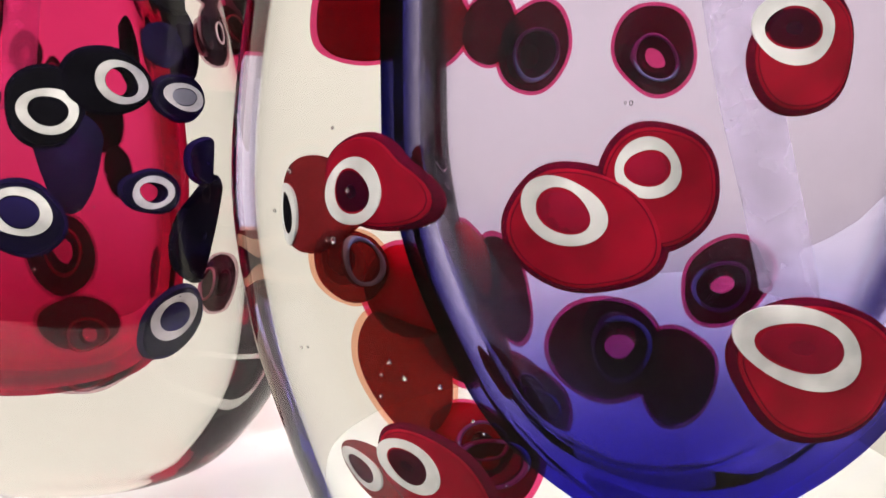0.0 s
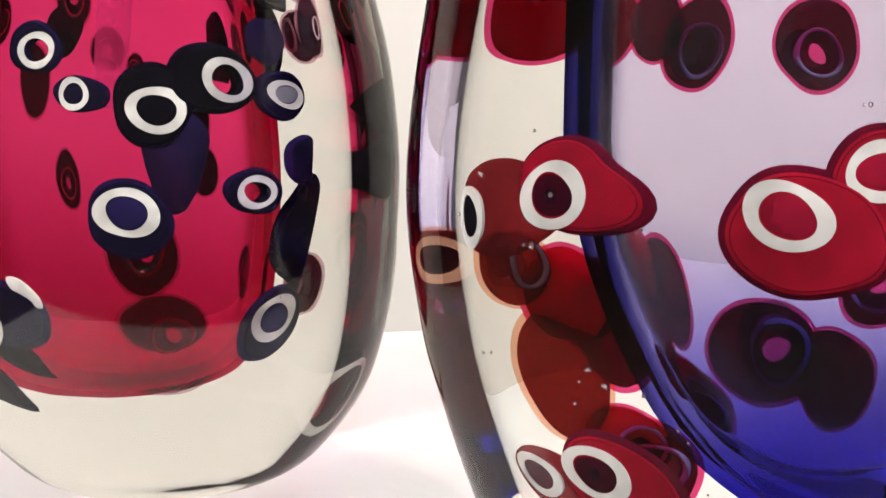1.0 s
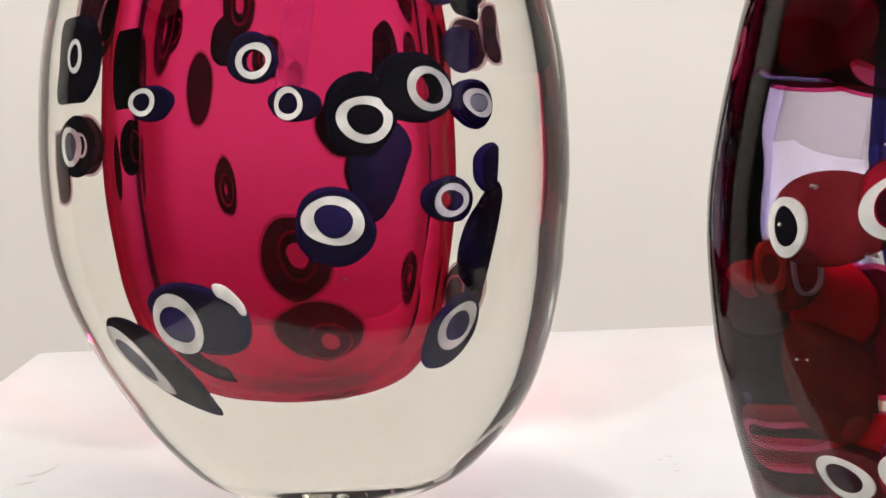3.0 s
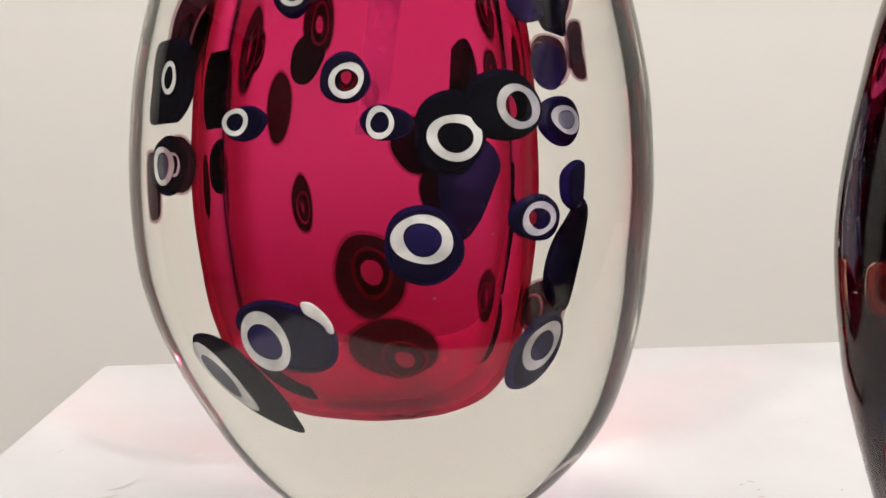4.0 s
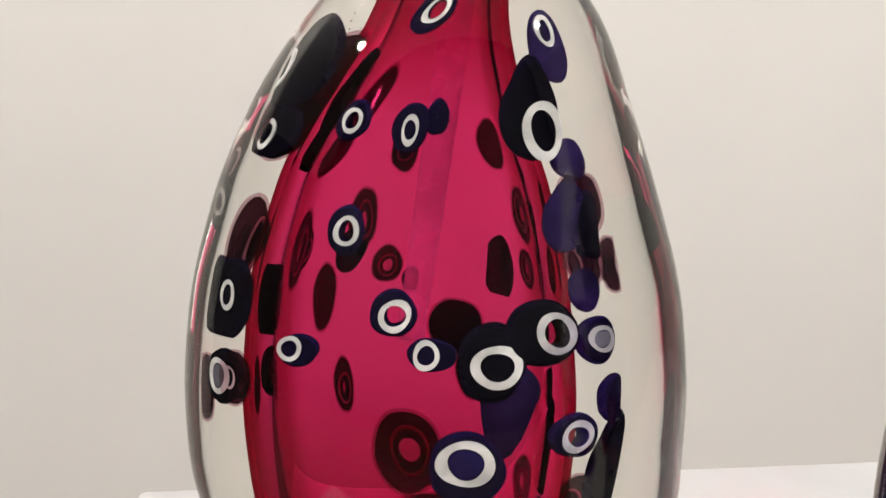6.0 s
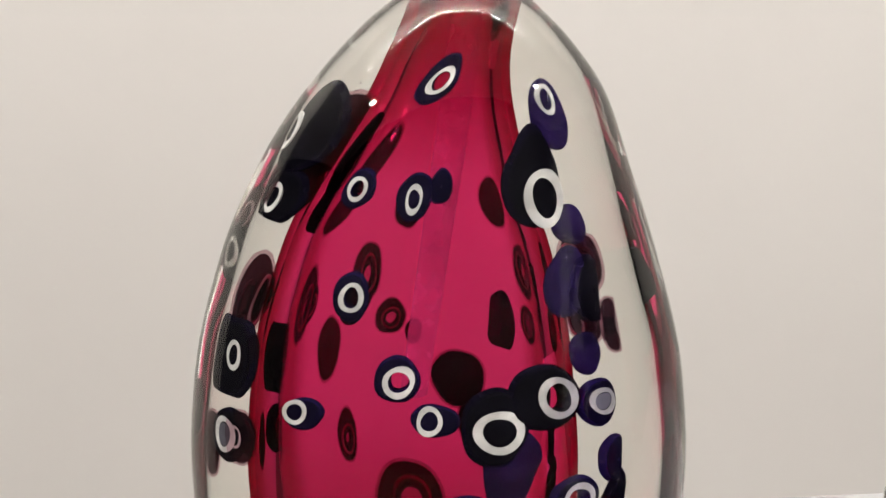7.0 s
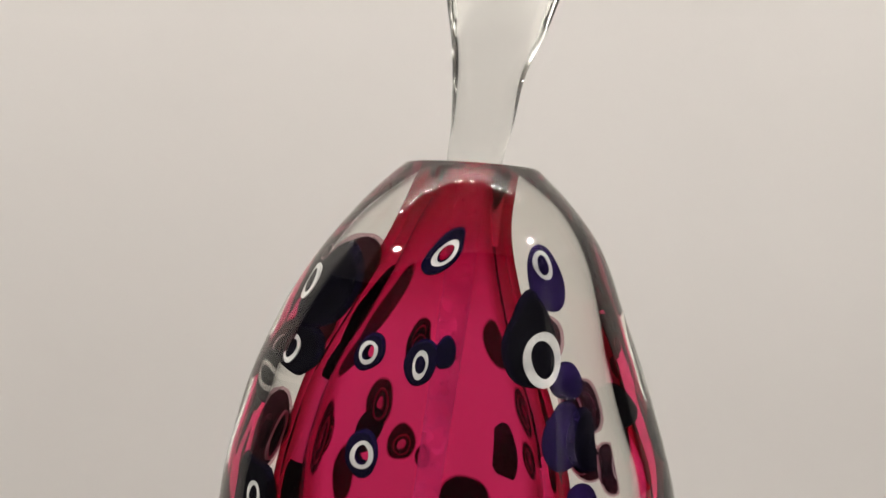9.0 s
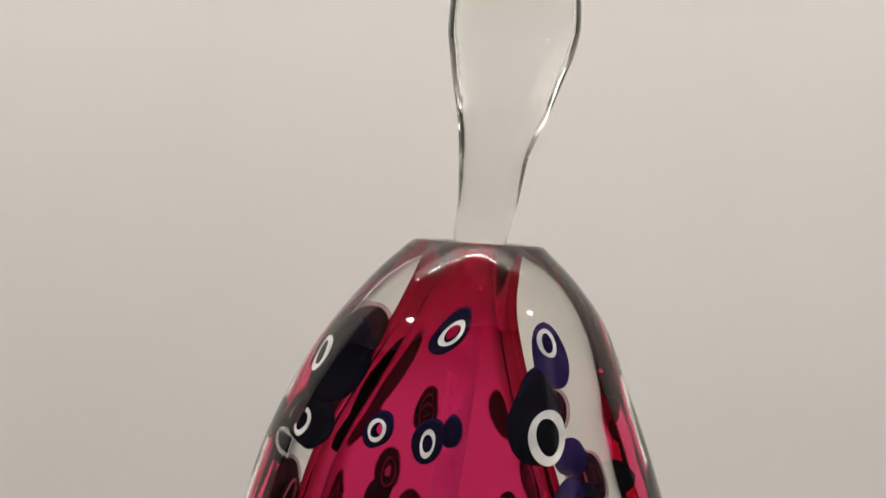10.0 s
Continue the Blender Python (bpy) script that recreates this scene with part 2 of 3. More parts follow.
# ---- murrini ----
def murrine(vase, skin, turn, height, su, sv, lean, body, core=None, ring=None, at=(0, 0), bore=0.65, tip=0.0, tip_at=0.0, wobble=0.05,
            depth=2.8, label="", inner=None, casing=None, deep=None, sweep=(0, 0), cut_u=(-9, 9), cut_v=(-9, 9)):
    """A slice of cane lying in the skin's surface: su, sv are its half sizes in mm, lean its turn in degrees. A coated body, domed on the
    inner side, with a rounded shoulder; on the outer face a white ring (its half sizes in mm, at an offset in mm) round a core. A slice with
    no core is bored through. deep: a long slice, in mm, that tapers inwards and drifts by sweep; cut_u, cut_v: where a chip or a saw cut ends it,
    in half sizes. inner: a faint ring on its inner face; casing: a thin clear-coloured coat round it."""
    rng = random.Random(round(turn * 1000) * 7 + round(height * 1e5))
    ph = [rng.uniform(0, 6.28) for _ in range(3)]
    lift = -0.0007 if deep else -rng.uniform(0.0, 0.0003)
    e = 1e-4
    s_t = (skin.at(turn + e, height) - skin.at(turn - e, height)).length / (2 * e)
    s_z = (skin.at(turn, height + e) - skin.at(turn, height - e)).length / (2 * e)
    cl, sl = math.cos(radians(lean)), math.sin(radians(lean))
    depth = (deep or min(depth, 0.8 * min(su, sv))) / 1000
    n = 44
    angles = [2 * math.pi * k / n for k in range(n)]
    rn = ring or (su * 0.4, sv * 0.4)

    def spot(u, v, off):
        u, v = (cl * u - sl * v) / 1000, (sl * u + cl * v) / 1000
        return skin.at(turn + u / s_t, height + v / s_z, off + lift)

    def outline(a):
        w = 1 + wobble * (math.sin(2 * a + ph[0]) + 0.6 * math.sin(3 * a + ph[1]) + 0.3 * math.sin(5 * a + ph[2]))
        return w + tip * max(0.0, math.cos(a - radians(tip_at))) ** 6

    def rim(r, off, drift=0.0):
        pts = []
        for a in angles:
            u = min(max(outline(a) * math.cos(a), cut_u[0]), cut_u[1])
            v = min(max(outline(a) * math.sin(a), cut_v[0]), cut_v[1])
            pts.append(spot(r * u * su + drift * sweep[0], r * v * sv + drift * sweep[1], off))
        return pts

    def eye(r, off, sway=1.0):
        s = 0.6 * ph[1] if r < 0.8 else 0.0
        w = [1 + 0.05 * math.sin(2 * a + ph[2] + s) + 0.03 * math.sin(3 * a + ph[0] + 2 * s) for a in angles]
        return [spot(at[0] * sway + r * k * rn[0] * math.cos(a), at[1] * sway + r * k * rn[1] * math.sin(a), off) for a, k in zip(angles, w)]

    def strips(rows, close_in=False, close_out=False, loop=False):
        bm = bmesh.new()
        rings = [[bm.verts.new(p) for p in row] for row in rows]
        for r0, r1 in list(zip(rings, rings[1:])) + ([(rings[-1], rings[0])] if loop else []):
            for k in range(n):
                bm.faces.new((r0[k], r0[(k + 1) % n], r1[(k + 1) % n], r1[k]))
        if close_in:
            bm.faces.new(rings[0])
        if close_out:
            bm.faces.new(rings[-1])
        return bm

    hollow = core is None
    if deep:
        flank = [rim(0.95, 0.0), rim(1.0, -0.05 * depth, 0.01), rim(0.98, -0.25 * depth, 0.12), rim(0.90, -0.5 * depth, 0.35), rim(0.72, -0.75 * depth, 0.66),
                 rim(0.42, -0.93 * depth, 0.92)]
    else:
        flank = [rim(0.84, 0.0), rim(0.94, -0.07 * depth), rim(0.99, -0.2 * depth), rim(1.0, -0.36 * depth), rim(0.96, -0.58 * depth), rim(0.84, -0.8 * depth),
                 rim(0.62, -0.95 * depth)]
    coat = body if casing else COATS.get(body, body)
    if hollow:
        bm = strips([eye(bore * 0.97, 0.0)] + flank + [eye(bore * 0.9, -depth, 0.8)], loop=True)
    else:
        bm = strips([eye(0.2, 0.0)] + flank + [rim(0.1, -depth, 1.0)], True, True)
    piece = part("murrine", bm, coat, vase, label)
    if coat is not body:
        inside = eye(bore * 0.97, 0.00003) if hollow else eye(0.2, 0.00003)
        part("face", strips([inside, rim(0.80, 0.00003), rim(0.89, -0.02 * depth), rim(0.90, -0.06 * depth)]), body, piece)
    if ring:
        bm = strips([eye(r, off) for r, off in ((bore, -0.00025), (bore, 0.00006), (1.0, 0.00006), (1.0, -0.00025))], loop=True)
        part("ring", bm, WHITE, piece, "opaque white glass ring", False)
        if core:
            bm = strips([eye(r, off) for r, off in ((bore * 0.99, -0.00004), (bore * 0.85, 0.00005), (bore * 0.45, 0.00007), (0.03, 0.00008))], close_out=True)
            part("core", bm, core, piece)
    if inner and ring:
        k = 0.64 * min(su / rn[0], sv / rn[1])
        bm = strips([eye(r * k, off, 0.9) for r, off in ((0.84, -0.85 * depth), (0.88, -depth - 0.0002), (1.0, -depth - 0.0002), (1.04, -0.8 * depth))], loop=True)
        part("inner_ring", bm, inner, piece, "faint grey ring seen from inside")
    if casing:
        bm = strips([rim(0.2, 0.0002), rim(1.02, 0.0002), rim(1.09, -0.3 * depth), rim(1.06, -0.6 * depth), rim(0.92, -0.9 * depth), rim(0.66, -1.08 * depth),
                     rim(0.1, -depth - 0.0004)], True, True)
        part("casing", bm, casing, piece, "thin clear coloured coat")
    return piece


def seed_bubble(vase, skin, turn, height, off, radius):
    """A tiny air bubble caught in the clear glass."""
    bm = bmesh.new()
    bmesh.ops.create_icosphere(bm, subdivisions=2, radius=radius / 1000)
    centre = skin.at(turn, height, off / 1000)
    for v in bm.verts:
        v.co = Vector((v.co.x, v.co.y, v.co.z * 1.25)) + centre
    return part("air_bubble", bm, BUBBLE, vase)


# ---- the ruby bottle ----
def bottle(name, where, body_skin, chamber_skin, chamber_material, chamber_name, label, wall=0.0012, lean=0.0):
    vase = new(name)
    vase.matrix_world = where
    tagged(vase, label, "bottle", "art glass bottles")
    secs = body_skin.sections(84)
    x, y, z, a, b = secs[-1]
    # the ground mouth: a rounded lip, and the socket in which the stopper sits
    secs += [(x, y, z + 0.0006, a - 0.0006, b - 0.0006), (x, y, z + 0.0008, a - 0.002, b - 0.002), (x, y, z + 0.0004, 0.0068, 0.0068),
             (x, y, z - 0.0003, 0.0060, 0.0060), (x, y, z - 0.0016, 0.0057, 0.0057), (x, y, z - 0.0019, 0.0048, 0.0048)]
    bm = loft(secs, 144)
    for v in bm.verts:
        up = min(max((v.co.z - 0.138) / 0.016, 0.0), 1.0)
        v.co.z += lean * up * up * (0.016 - (v.co.x - x))
    glass = part("body", bm, CLEAR, vase, "thick clear cased glass")
    glass.visible_shadow = False
    part(chamber_name, loft(chamber_skin.sections(70), 128), chamber_material, vase, chamber_name.replace("_", " ") + " of coloured glass")
    inside = [(x, y, z * 0.985 + 0.0013, max(a - wall, 0.002), max(b - wall, 0.002)) for x, y, z, a, b in chamber_skin.sections(70)]
    hollow = part("air_space", loft(inside, 128), AIR, vase, "empty space inside the chamber")
    hollow.visible_shadow = False
    return vase


H = [0.0, 0.0008, 0.003, 0.008, 0.018, 0.031, 0.042, 0.050, 0.065, 0.082, 0.105, 0.1235, 0.139, 0.1495, 0.1548]
W = [0.0210, 0.0242, 0.0288, 0.0340, 0.0412, 0.0471, 0.0503, 0.0516, 0.0523, 0.0510, 0.0455, 0.0384, 0.0304, 0.0214, 0.0152]
mouth_drift = smooth_curve([0.0, 0.018, 0.031, 0.042, 0.056, 0.105, 0.1235, 0.139, 0.149, 0.156], [0.0044, 0.0042, 0.0028, 0.0016, 0.0008, 0.0009, 0.0019, 0.0042, 0.0057, 0.0069])
FLAT = smooth_curve([0.0, 0.02, 0.06, 0.11, 0.14, 0.156], [0.66, 0.62, 0.60, 0.64, 0.80, 1.0])
OUTER = Skin(H, W, FLAT, mouth_drift)
CH = [0.0232, 0.0243, 0.028, 0.036, 0.048, 0.065, 0.085, 0.105, 0.125, 0.140, 0.1535]
CW = [0.005, 0.0124, 0.0200, 0.0251, 0.0280, 0.0294, 0.0281, 0.0237, 0.0160, 0.0100, 0.0072]
ch_drift = smooth_curve([0.02, 0.03, 0.05, 0.08, 0.11, 0.14, 0.151], [-0.0008, -0.0016, -0.0029, -0.0032, -0.0024, 0.0030, 0.0061])
CHAMBER = Skin(CH, CW, smooth_curve([0.02, 0.1, 0.14, 0.151], [0.52, 0.54, 0.76, 1.0]), ch_drift)
LAYER = Skin([0.015, 0.019, 0.027, 0.037, 0.050, 0.065, 0.085, 0.105, 0.125, 0.140, 0.150],
             [0.006, 0.0150, 0.0267, 0.0338, 0.0373, 0.0384, 0.0362, 0.0318, 0.0252, 0.0180, 0.0112],
             smooth_curve([0.02, 0.1, 0.14, 0.151], [0.58, 0.60, 0.80, 1.0]), lambda z: ch_drift(z) + 0.0009)
RUBY_AT = pose(-0.0697, 0.140, 0.0, 0, 0, -3)
ruby = bottle("ruby_bottle", RUBY_AT, OUTER, CHAMBER, RUBY, "ruby_chamber",
              "egg-shaped thick clear glass bottle, ruby chamber, navy murrini with white rings", lean=0.062)

# ---- the violet bottle ----
VH = [0.0, 0.0008, 0.003, 0.008, 0.018, 0.028, 0.039, 0.050, 0.066, 0.085, 0.105, 0.1235, 0.139, 0.1495, 0.1548]
VW = [0.0165, 0.0200, 0.0246, 0.0293, 0.0347, 0.0385, 0.0424, 0.0455, 0.0474, 0.0455, 0.0400, 0.0332, 0.0263, 0.0190, 0.0140]
VFLAT = smooth_curve([0.0, 0.02, 0.06, 0.11, 0.14, 0.156], [0.52, 0.46, 0.43, 0.47, 0.68, 1.0])
VOUTER = Skin(VH, VW, VFLAT, lambda z: 0.0)
vdrift = smooth_curve([0.0, 0.09, 0.14, 0.156], [0.0033, 0.0033, 0.0008, 0.0])
vback = smooth_curve([0.0, 0.11, 0.14, 0.156], [0.002, 0.002, 0.0005, 0.0])
VCHAMBER = Skin([0.0295, 0.0305, 0.033, 0.038, 0.0425, 0.048, 0.054, 0.061, 0.072, 0.085, 0.105, 0.125, 0.140, 0.1503],
                [0.003, 0.0069, 0.0111, 0.0171, 0.0208, 0.0240, 0.0268, 0.0293, 0.0315, 0.0316, 0.0272, 0.0184, 0.0105, 0.0072],
                smooth_curve([0.02, 0.1, 0.14, 0.151], [0.43, 0.44, 0.74, 1.0]), vdrift, vback)
VLAYER = Skin([0.015, 0.019, 0.027, 0.037, 0.050, 0.065, 0.085, 0.105, 0.125, 0.140, 0.150],
              [0.006, 0.0150, 0.0270, 0.0340, 0.0382, 0.0400, 0.0382, 0.0330, 0.0255, 0.0180, 0.0112],
              smooth_curve([0.02, 0.1, 0.14, 0.151], [0.40, 0.41, 0.70, 1.0]), lambda z: 0.4 * vdrift(z), vback)
VIOLET_AT = pose(0.0310, 0.0719, 0.0, 0, 0, -4)
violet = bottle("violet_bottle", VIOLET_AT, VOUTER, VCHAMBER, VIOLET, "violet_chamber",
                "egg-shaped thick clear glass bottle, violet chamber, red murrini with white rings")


# ---- stoppers ----
def stopper(where, heights, offsets, halves, label):
    ob = new("glass_stopper")
    ob.matrix_world = where
    tagged(ob, label, "stopper", "glass stoppers")
    off, half = smooth_curve(heights, offsets), smooth_curve(heights, halves)
    secs = []
    for k in range(81):
        z = heights[0] + (heights[-1] - heights[0]) * k / 80
        a = half(z) / 1000
        flat = 1.0 if z < 8 else max(0.45, 1.0 - (z - 8) / 45)
        secs.append((off(z) / 1000, 0, z / 1000, a, max(a * flat, 0.0002)))
    p = part("paddle", loft(secs, 72), STOPPER, ob, "clear glass flattened paddle")
    p.visible_shadow = False
    return ob


SH = [-0.6, 0, 11.6, 20.5, 26.5, 32, 38, 44, 50, 58, 64, 67.5, 68.5]
SO = [0, 0, 1.9, 3.0, 4.2, 5.3, 6.1, 7.0, 7.4, 7.7, 7.8, 7.8, 7.8]
SW = [5.3, 5.6, 6.9, 7.8, 9.1, 10.7, 12.3, 13.9, 14.8, 14.4, 11.3, 5.9, 0.6]
mouth = RUBY_AT @ Vector((0.0070, 0, 0.1545))
ruby_stopper = stopper(pose(*mouth, 0, 0, 0), SH, SO, SW, "clear glass paddle stopper standing in the ruby bottle's mouth")
vmouth = VIOLET_AT @ Vector((0, 0, 0.1545))
violet_stopper = stopper(pose(*vmouth, 0, 0, 0), SH, SO, SW, "clear glass paddle stopper standing in the violet bottle's mouth")


def dipper(parent, points, r0, r1):
    """The long rod of a stopper, down inside the chamber, slightly bent."""
    heights = [p[2] for p in reversed(points)]
    sx = smooth_curve(heights, [p[0] for p in reversed(points)])
    sy = smooth_curve(heights, [p[1] for p in reversed(points)])
    secs = []
    for k in range(29):
        z = heights[0] + (heights[-1] - heights[0]) * k / 28
        r = r1 + (r0 - r1) * k / 28
        secs.append((sx(z), sy(z), z, r, r))
    return part("dipper_rod", loft(secs, 32), ROD, parent, "slim glass rod inside the chamber")


dipper(ruby_stopper, [(0.0, 0.0, -0.0050), (-0.005, 0.0005, -0.0415), (-0.010, 0.001, -0.078)], 0.0034, 0.0028)
dipper(violet_stopper, [(0.0, 0.0, -0.0050), (0.0030, 0.0, -0.030), (0.0062, 0.001, -0.062), (0.0165, 0.001, -0.100)], 0.0036, 0.0031)


# ---- murrini in place ----
murrine(ruby, LAYER, -1.158, 0.0764, 6.36, 7.00, -1, BLACK, BLACK, ring=(4.44, 4.08), at=(0.48, -0.78))
murrine(ruby, LAYER, -0.869, 0.0810, 7.04, 6.27, -2, BLACK, None, ring=(3.95, 3.92), at=(2.13, -0.00))
murrine(ruby, LAYER, -1.075, 0.0715, 5.20, 5.00, -3, PURPLE, PURPLE, deep=4.5, sweep=(0.8, -12.5))
murrine(ruby, LAYER, -1.289, 0.0574, 7.10, 6.74, -2, NAVY, INDIGO, ring=(4.99, 4.39), at=(-0.48, 1.22))
murrine(ruby, LAYER, -0.692, 0.0620, 4.90, 4.31, -7, NAVY, None, ring=(3.43, 2.97), at=(0.00, -0.10))
murrine(ruby, LAYER, -0.471, 0.0788, 4.92, 4.32, -5, NAVY, PALE, ring=(3.38, 2.57), at=(0.46, 0.21))
murrine(ruby, LAYER, -0.526, 0.0879, 3.39, 3.77, -3, PURPLE, PURPLE)
murrine(ruby, LAYER, -1.635, 0.0850, 4.35, 3.95, -19, NAVY, None, ring=(2.74, 2.92), at=(0.48, -0.22))
murrine(ruby, LAYER, -1.452, 0.0779, 4.19, 3.09, 0, NAVY, NAVY, ring=(2.33, 2.60), at=(-1.02, -0.00))
murrine(ruby, LAYER, -1.912, 0.0991, 3.39, 4.51, 0, NAVY, None, ring=(2.20, 2.84), at=(0.40, -0.10))
murrine(ruby, LAYER, -2.119, 0.0777, 4.18, 2.90, 4, NAVY, NAVY, ring=(2.42, 2.40), at=(-1.32, 0.30))
murrine(ruby, LAYER, -1.980, 0.0412, 9.47, 6.60, -7, NAVY, INDIGO, ring=(4.98, 5.46), at=(-3.95, -1.77))
murrine(ruby, LAYER, -1.790, 0.0450, 1.42, 3.64, 39, WHITE, WHITE, depth=1.0)
murrine(ruby, LAYER, -0.515, 0.0370, 5.81, 7.33, -8, NAVY, INDIGO, ring=(3.79, 4.78), at=(-0.50, 1.33))
murrine(ruby, LAYER, -2.537, 0.0312, 11.52, 7.70, -74, BLACK, SMOKE, ring=(7.84, 4.40), at=(-1.96, -2.59))
murrine(ruby, LAYER, -1.990, 0.1185, 2.94, 4.00, 2, NAVY, None, ring=(1.89, 2.38), at=(0.00, -0.00))
murrine(ruby, LAYER, -1.610, 0.1172, 3.11, 4.77, 1, NAVY, NAVY, ring=(1.46, 2.80), at=(0.00, -0.41))
murrine(ruby, LAYER, -1.453, 0.1191, 1.94, 3.50, 0, NAVY, NAVY)
murrine(ruby, LAYER, -0.784, 0.1195, 5.82, 8.24, -3, BLACK, BLACK, ring=(4.08, 5.71), at=(1.75, -2.43), tip=0.4, tip_at=95)
murrine(ruby, LAYER, -0.451, 0.1116, 3.77, 4.21, -7, PURPLE, PURPLE)
murrine(ruby, LAYER, -1.626, 0.1379, 2.80, 5.40, -31, NAVY, None, ring=(1.62, 3.06), at=(0.36, -0.13))
murrine(ruby, LAYER, -0.527, 0.1320, 4.28, 6.26, 14, PURPLE, PURPLE, ring=(2.06, 2.83), at=(-0.63, 3.20))
murrine(ruby, LAYER, -0.603, 0.1012, 4.26, 6.94, -20, PURPLE, PURPLE)
murrine(ruby, LAYER, -0.377, 0.0990, 4.60, 6.70, -10, BLACK, BLACK, cut_u=(-9, 0.40), cut_v=(-0.88, 9))
murrine(ruby, LAYER, -0.342, 0.0671, 3.60, 4.11, -8, NAVY, NAVY, cut_u=(-9, 0.40), tip=0.25, tip_at=75)
murrine(ruby, LAYER, -0.374, 0.0534, 5.00, 9.44, -11, BLACK, BLACK, cut_u=(-9, 0.45), tip=0.3, tip_at=85)
murrine(ruby, LAYER, -2.776, 0.1158, 7.40, 6.20, -5, BLACK, BLACK, ring=(2.72, 3.31), at=(-0.87, 0.01), cut_v=(-0.76, 9))
murrine(ruby, LAYER, -2.813, 0.1285, 9.20, 9.72, 19, BLACK, BLACK, ring=(3.80, 4.07), at=(-7.00, 1.25))
murrine(ruby, LAYER, 2.090, 0.0930, 4.00, 5.40, 20, BLACK, BLACK, ring=(2.20, 2.90), at=(-0.54, -0.05))
murrine(ruby, LAYER, -2.890, 0.0849, 9.60, 8.80, 3, BLACK, BLACK, ring=(2.21, 2.91), at=(3.60, 0.60), cut_v=(-0.84, 0.84))
murrine(ruby, LAYER, 0.019, 0.0911, 3.20, 4.89, -6, VEIL, None, ring=(1.44, 2.20), at=(0.00, -0.00), bore=0.75, inner=BLOOM, casing=BLUSH)
murrine(ruby, LAYER, -2.750, 0.0702, 5.40, 5.52, 9, BLACK, SMOKE, ring=(3.40, 3.61), at=(0.20, -0.00))
murrine(ruby, LAYER, 2.024, 0.1001, 3.52, 6.68, -179, VEIL, None, ring=(1.62, 3.10), at=(0.00, 0.59), bore=0.75, inner=BLOOM, casing=BLUSH)
murrine(ruby, LAYER, 2.535, 0.1163, 4.16, 7.32, -162, VEIL, VEIL, bore=0.75, inner=BLOOM, casing=BLUSH)
murrine(ruby, LAYER, 1.739, 0.1151, 3.22, 5.28, -179, VEIL, None, ring=(1.46, 2.11), at=(0.00, 0.00), bore=0.75, inner=BLOOM, casing=BLUSH)
murrine(ruby, LAYER, 0.839, 0.1171, 4.48, 5.72, 171, VEIL, VEIL, bore=0.75, inner=BLOOM, casing=BLUSH)
murrine(ruby, LAYER, 0.935, 0.0893, 4.60, 7.80, -172, BLACK, BLACK, cut_v=(-9, 0.8), cut_u=(-0.8, 9))
murrine(ruby, LAYER, 1.309, 0.0750, 6.84, 6.64, 177, BLACK, BLACK, bore=0.75, inner=BLOOM, casing=BLUSH)
murrine(ruby, LAYER, 1.806, 0.0894, 3.98, 4.13, -179, VEIL, None, ring=(1.99, 2.14), at=(0.00, 0.27), bore=0.75, inner=BLOOM, casing=BLUSH)
murrine(ruby, LAYER, 1.634, 0.0857, 2.10, 3.14, 179, VEIL, None, ring=(1.05, 1.45), at=(0.00, 0.00), bore=0.75, inner=BLOOM, casing=BLUSH)
murrine(ruby, LAYER, 2.675, 0.0941, 3.52, 8.72, -173, VEIL, None, ring=(1.44, 4.23), at=(0.10, 0.92), bore=0.75, inner=BLOOM, casing=BLUSH)
murrine(ruby, LAYER, -2.647, 0.0865, 3.20, 4.40, -180, VEIL, VEIL, bore=0.75, inner=BLOOM, casing=BLUSH)
murrine(ruby, LAYER, 2.288, 0.0825, 3.04, 7.53, -176, VEIL, VEIL, bore=0.75, inner=BLOOM, casing=BLUSH)
murrine(ruby, LAYER, -2.593, 0.0706, 3.52, 4.75, -172, VEIL, None, ring=(1.60, 2.14), at=(0.32, 0.00), bore=0.75, inner=BLOOM, casing=BLUSH)
murrine(ruby, LAYER, -3.115, 0.0661, 2.88, 6.09, 5, VEIL, VEIL, bore=0.75, inner=BLOOM, casing=BLUSH)
murrine(ruby, LAYER, 2.105, 0.0615, 2.59, 6.29, 175, VEIL, None, ring=(0.86, 1.96), at=(-0.13, 0.69), bore=0.75, inner=BLOOM, casing=BLUSH)
murrine(ruby, LAYER, 1.665, 0.0450, 8.51, 10.16, 165, VEIL, None, ring=(4.40, 4.60), at=(0.98, -0.74), bore=0.75, inner=BLOOM, casing=BLUSH)
murrine(ruby, LAYER, 0.591, 0.0421, 4.17, 5.98, 171, VEIL, None, ring=(2.24, 2.72), at=(-0.48, 0.00), bore=0.75, inner=BLOOM, casing=BLUSH)
murrine(ruby, LAYER, 1.483, 0.0283, 11.36, 7.91, -165, VEIL, None, ring=(4.95, 3.39), at=(3.63, 1.42), bore=0.75, inner=BLOOM, casing=BLUSH)
murrine(ruby, LAYER, 1.197, 0.0644, 4.42, 5.82, 176, BLACK, BLACK, bore=0.75, inner=BLOOM, casing=BLUSH)
murrine(ruby, LAYER, -2.966, 0.1182, 2.56, 4.34, -0, VEIL, VEIL, bore=0.75, inner=BLOOM, casing=BLUSH)
murrine(ruby, LAYER, 2.548, 0.0937, 1.97, 4.39, 12, VEIL, None, ring=(0.79, 1.65), at=(0.00, -0.00), bore=0.75, inner=BLOOM, casing=BLUSH)
murrine(ruby, LAYER, 1.754, 0.1172, 2.95, 4.62, -168, VEIL, None, ring=(1.18, 1.90), at=(0.00, 0.00), bore=0.75, inner=BLOOM, casing=BLUSH)
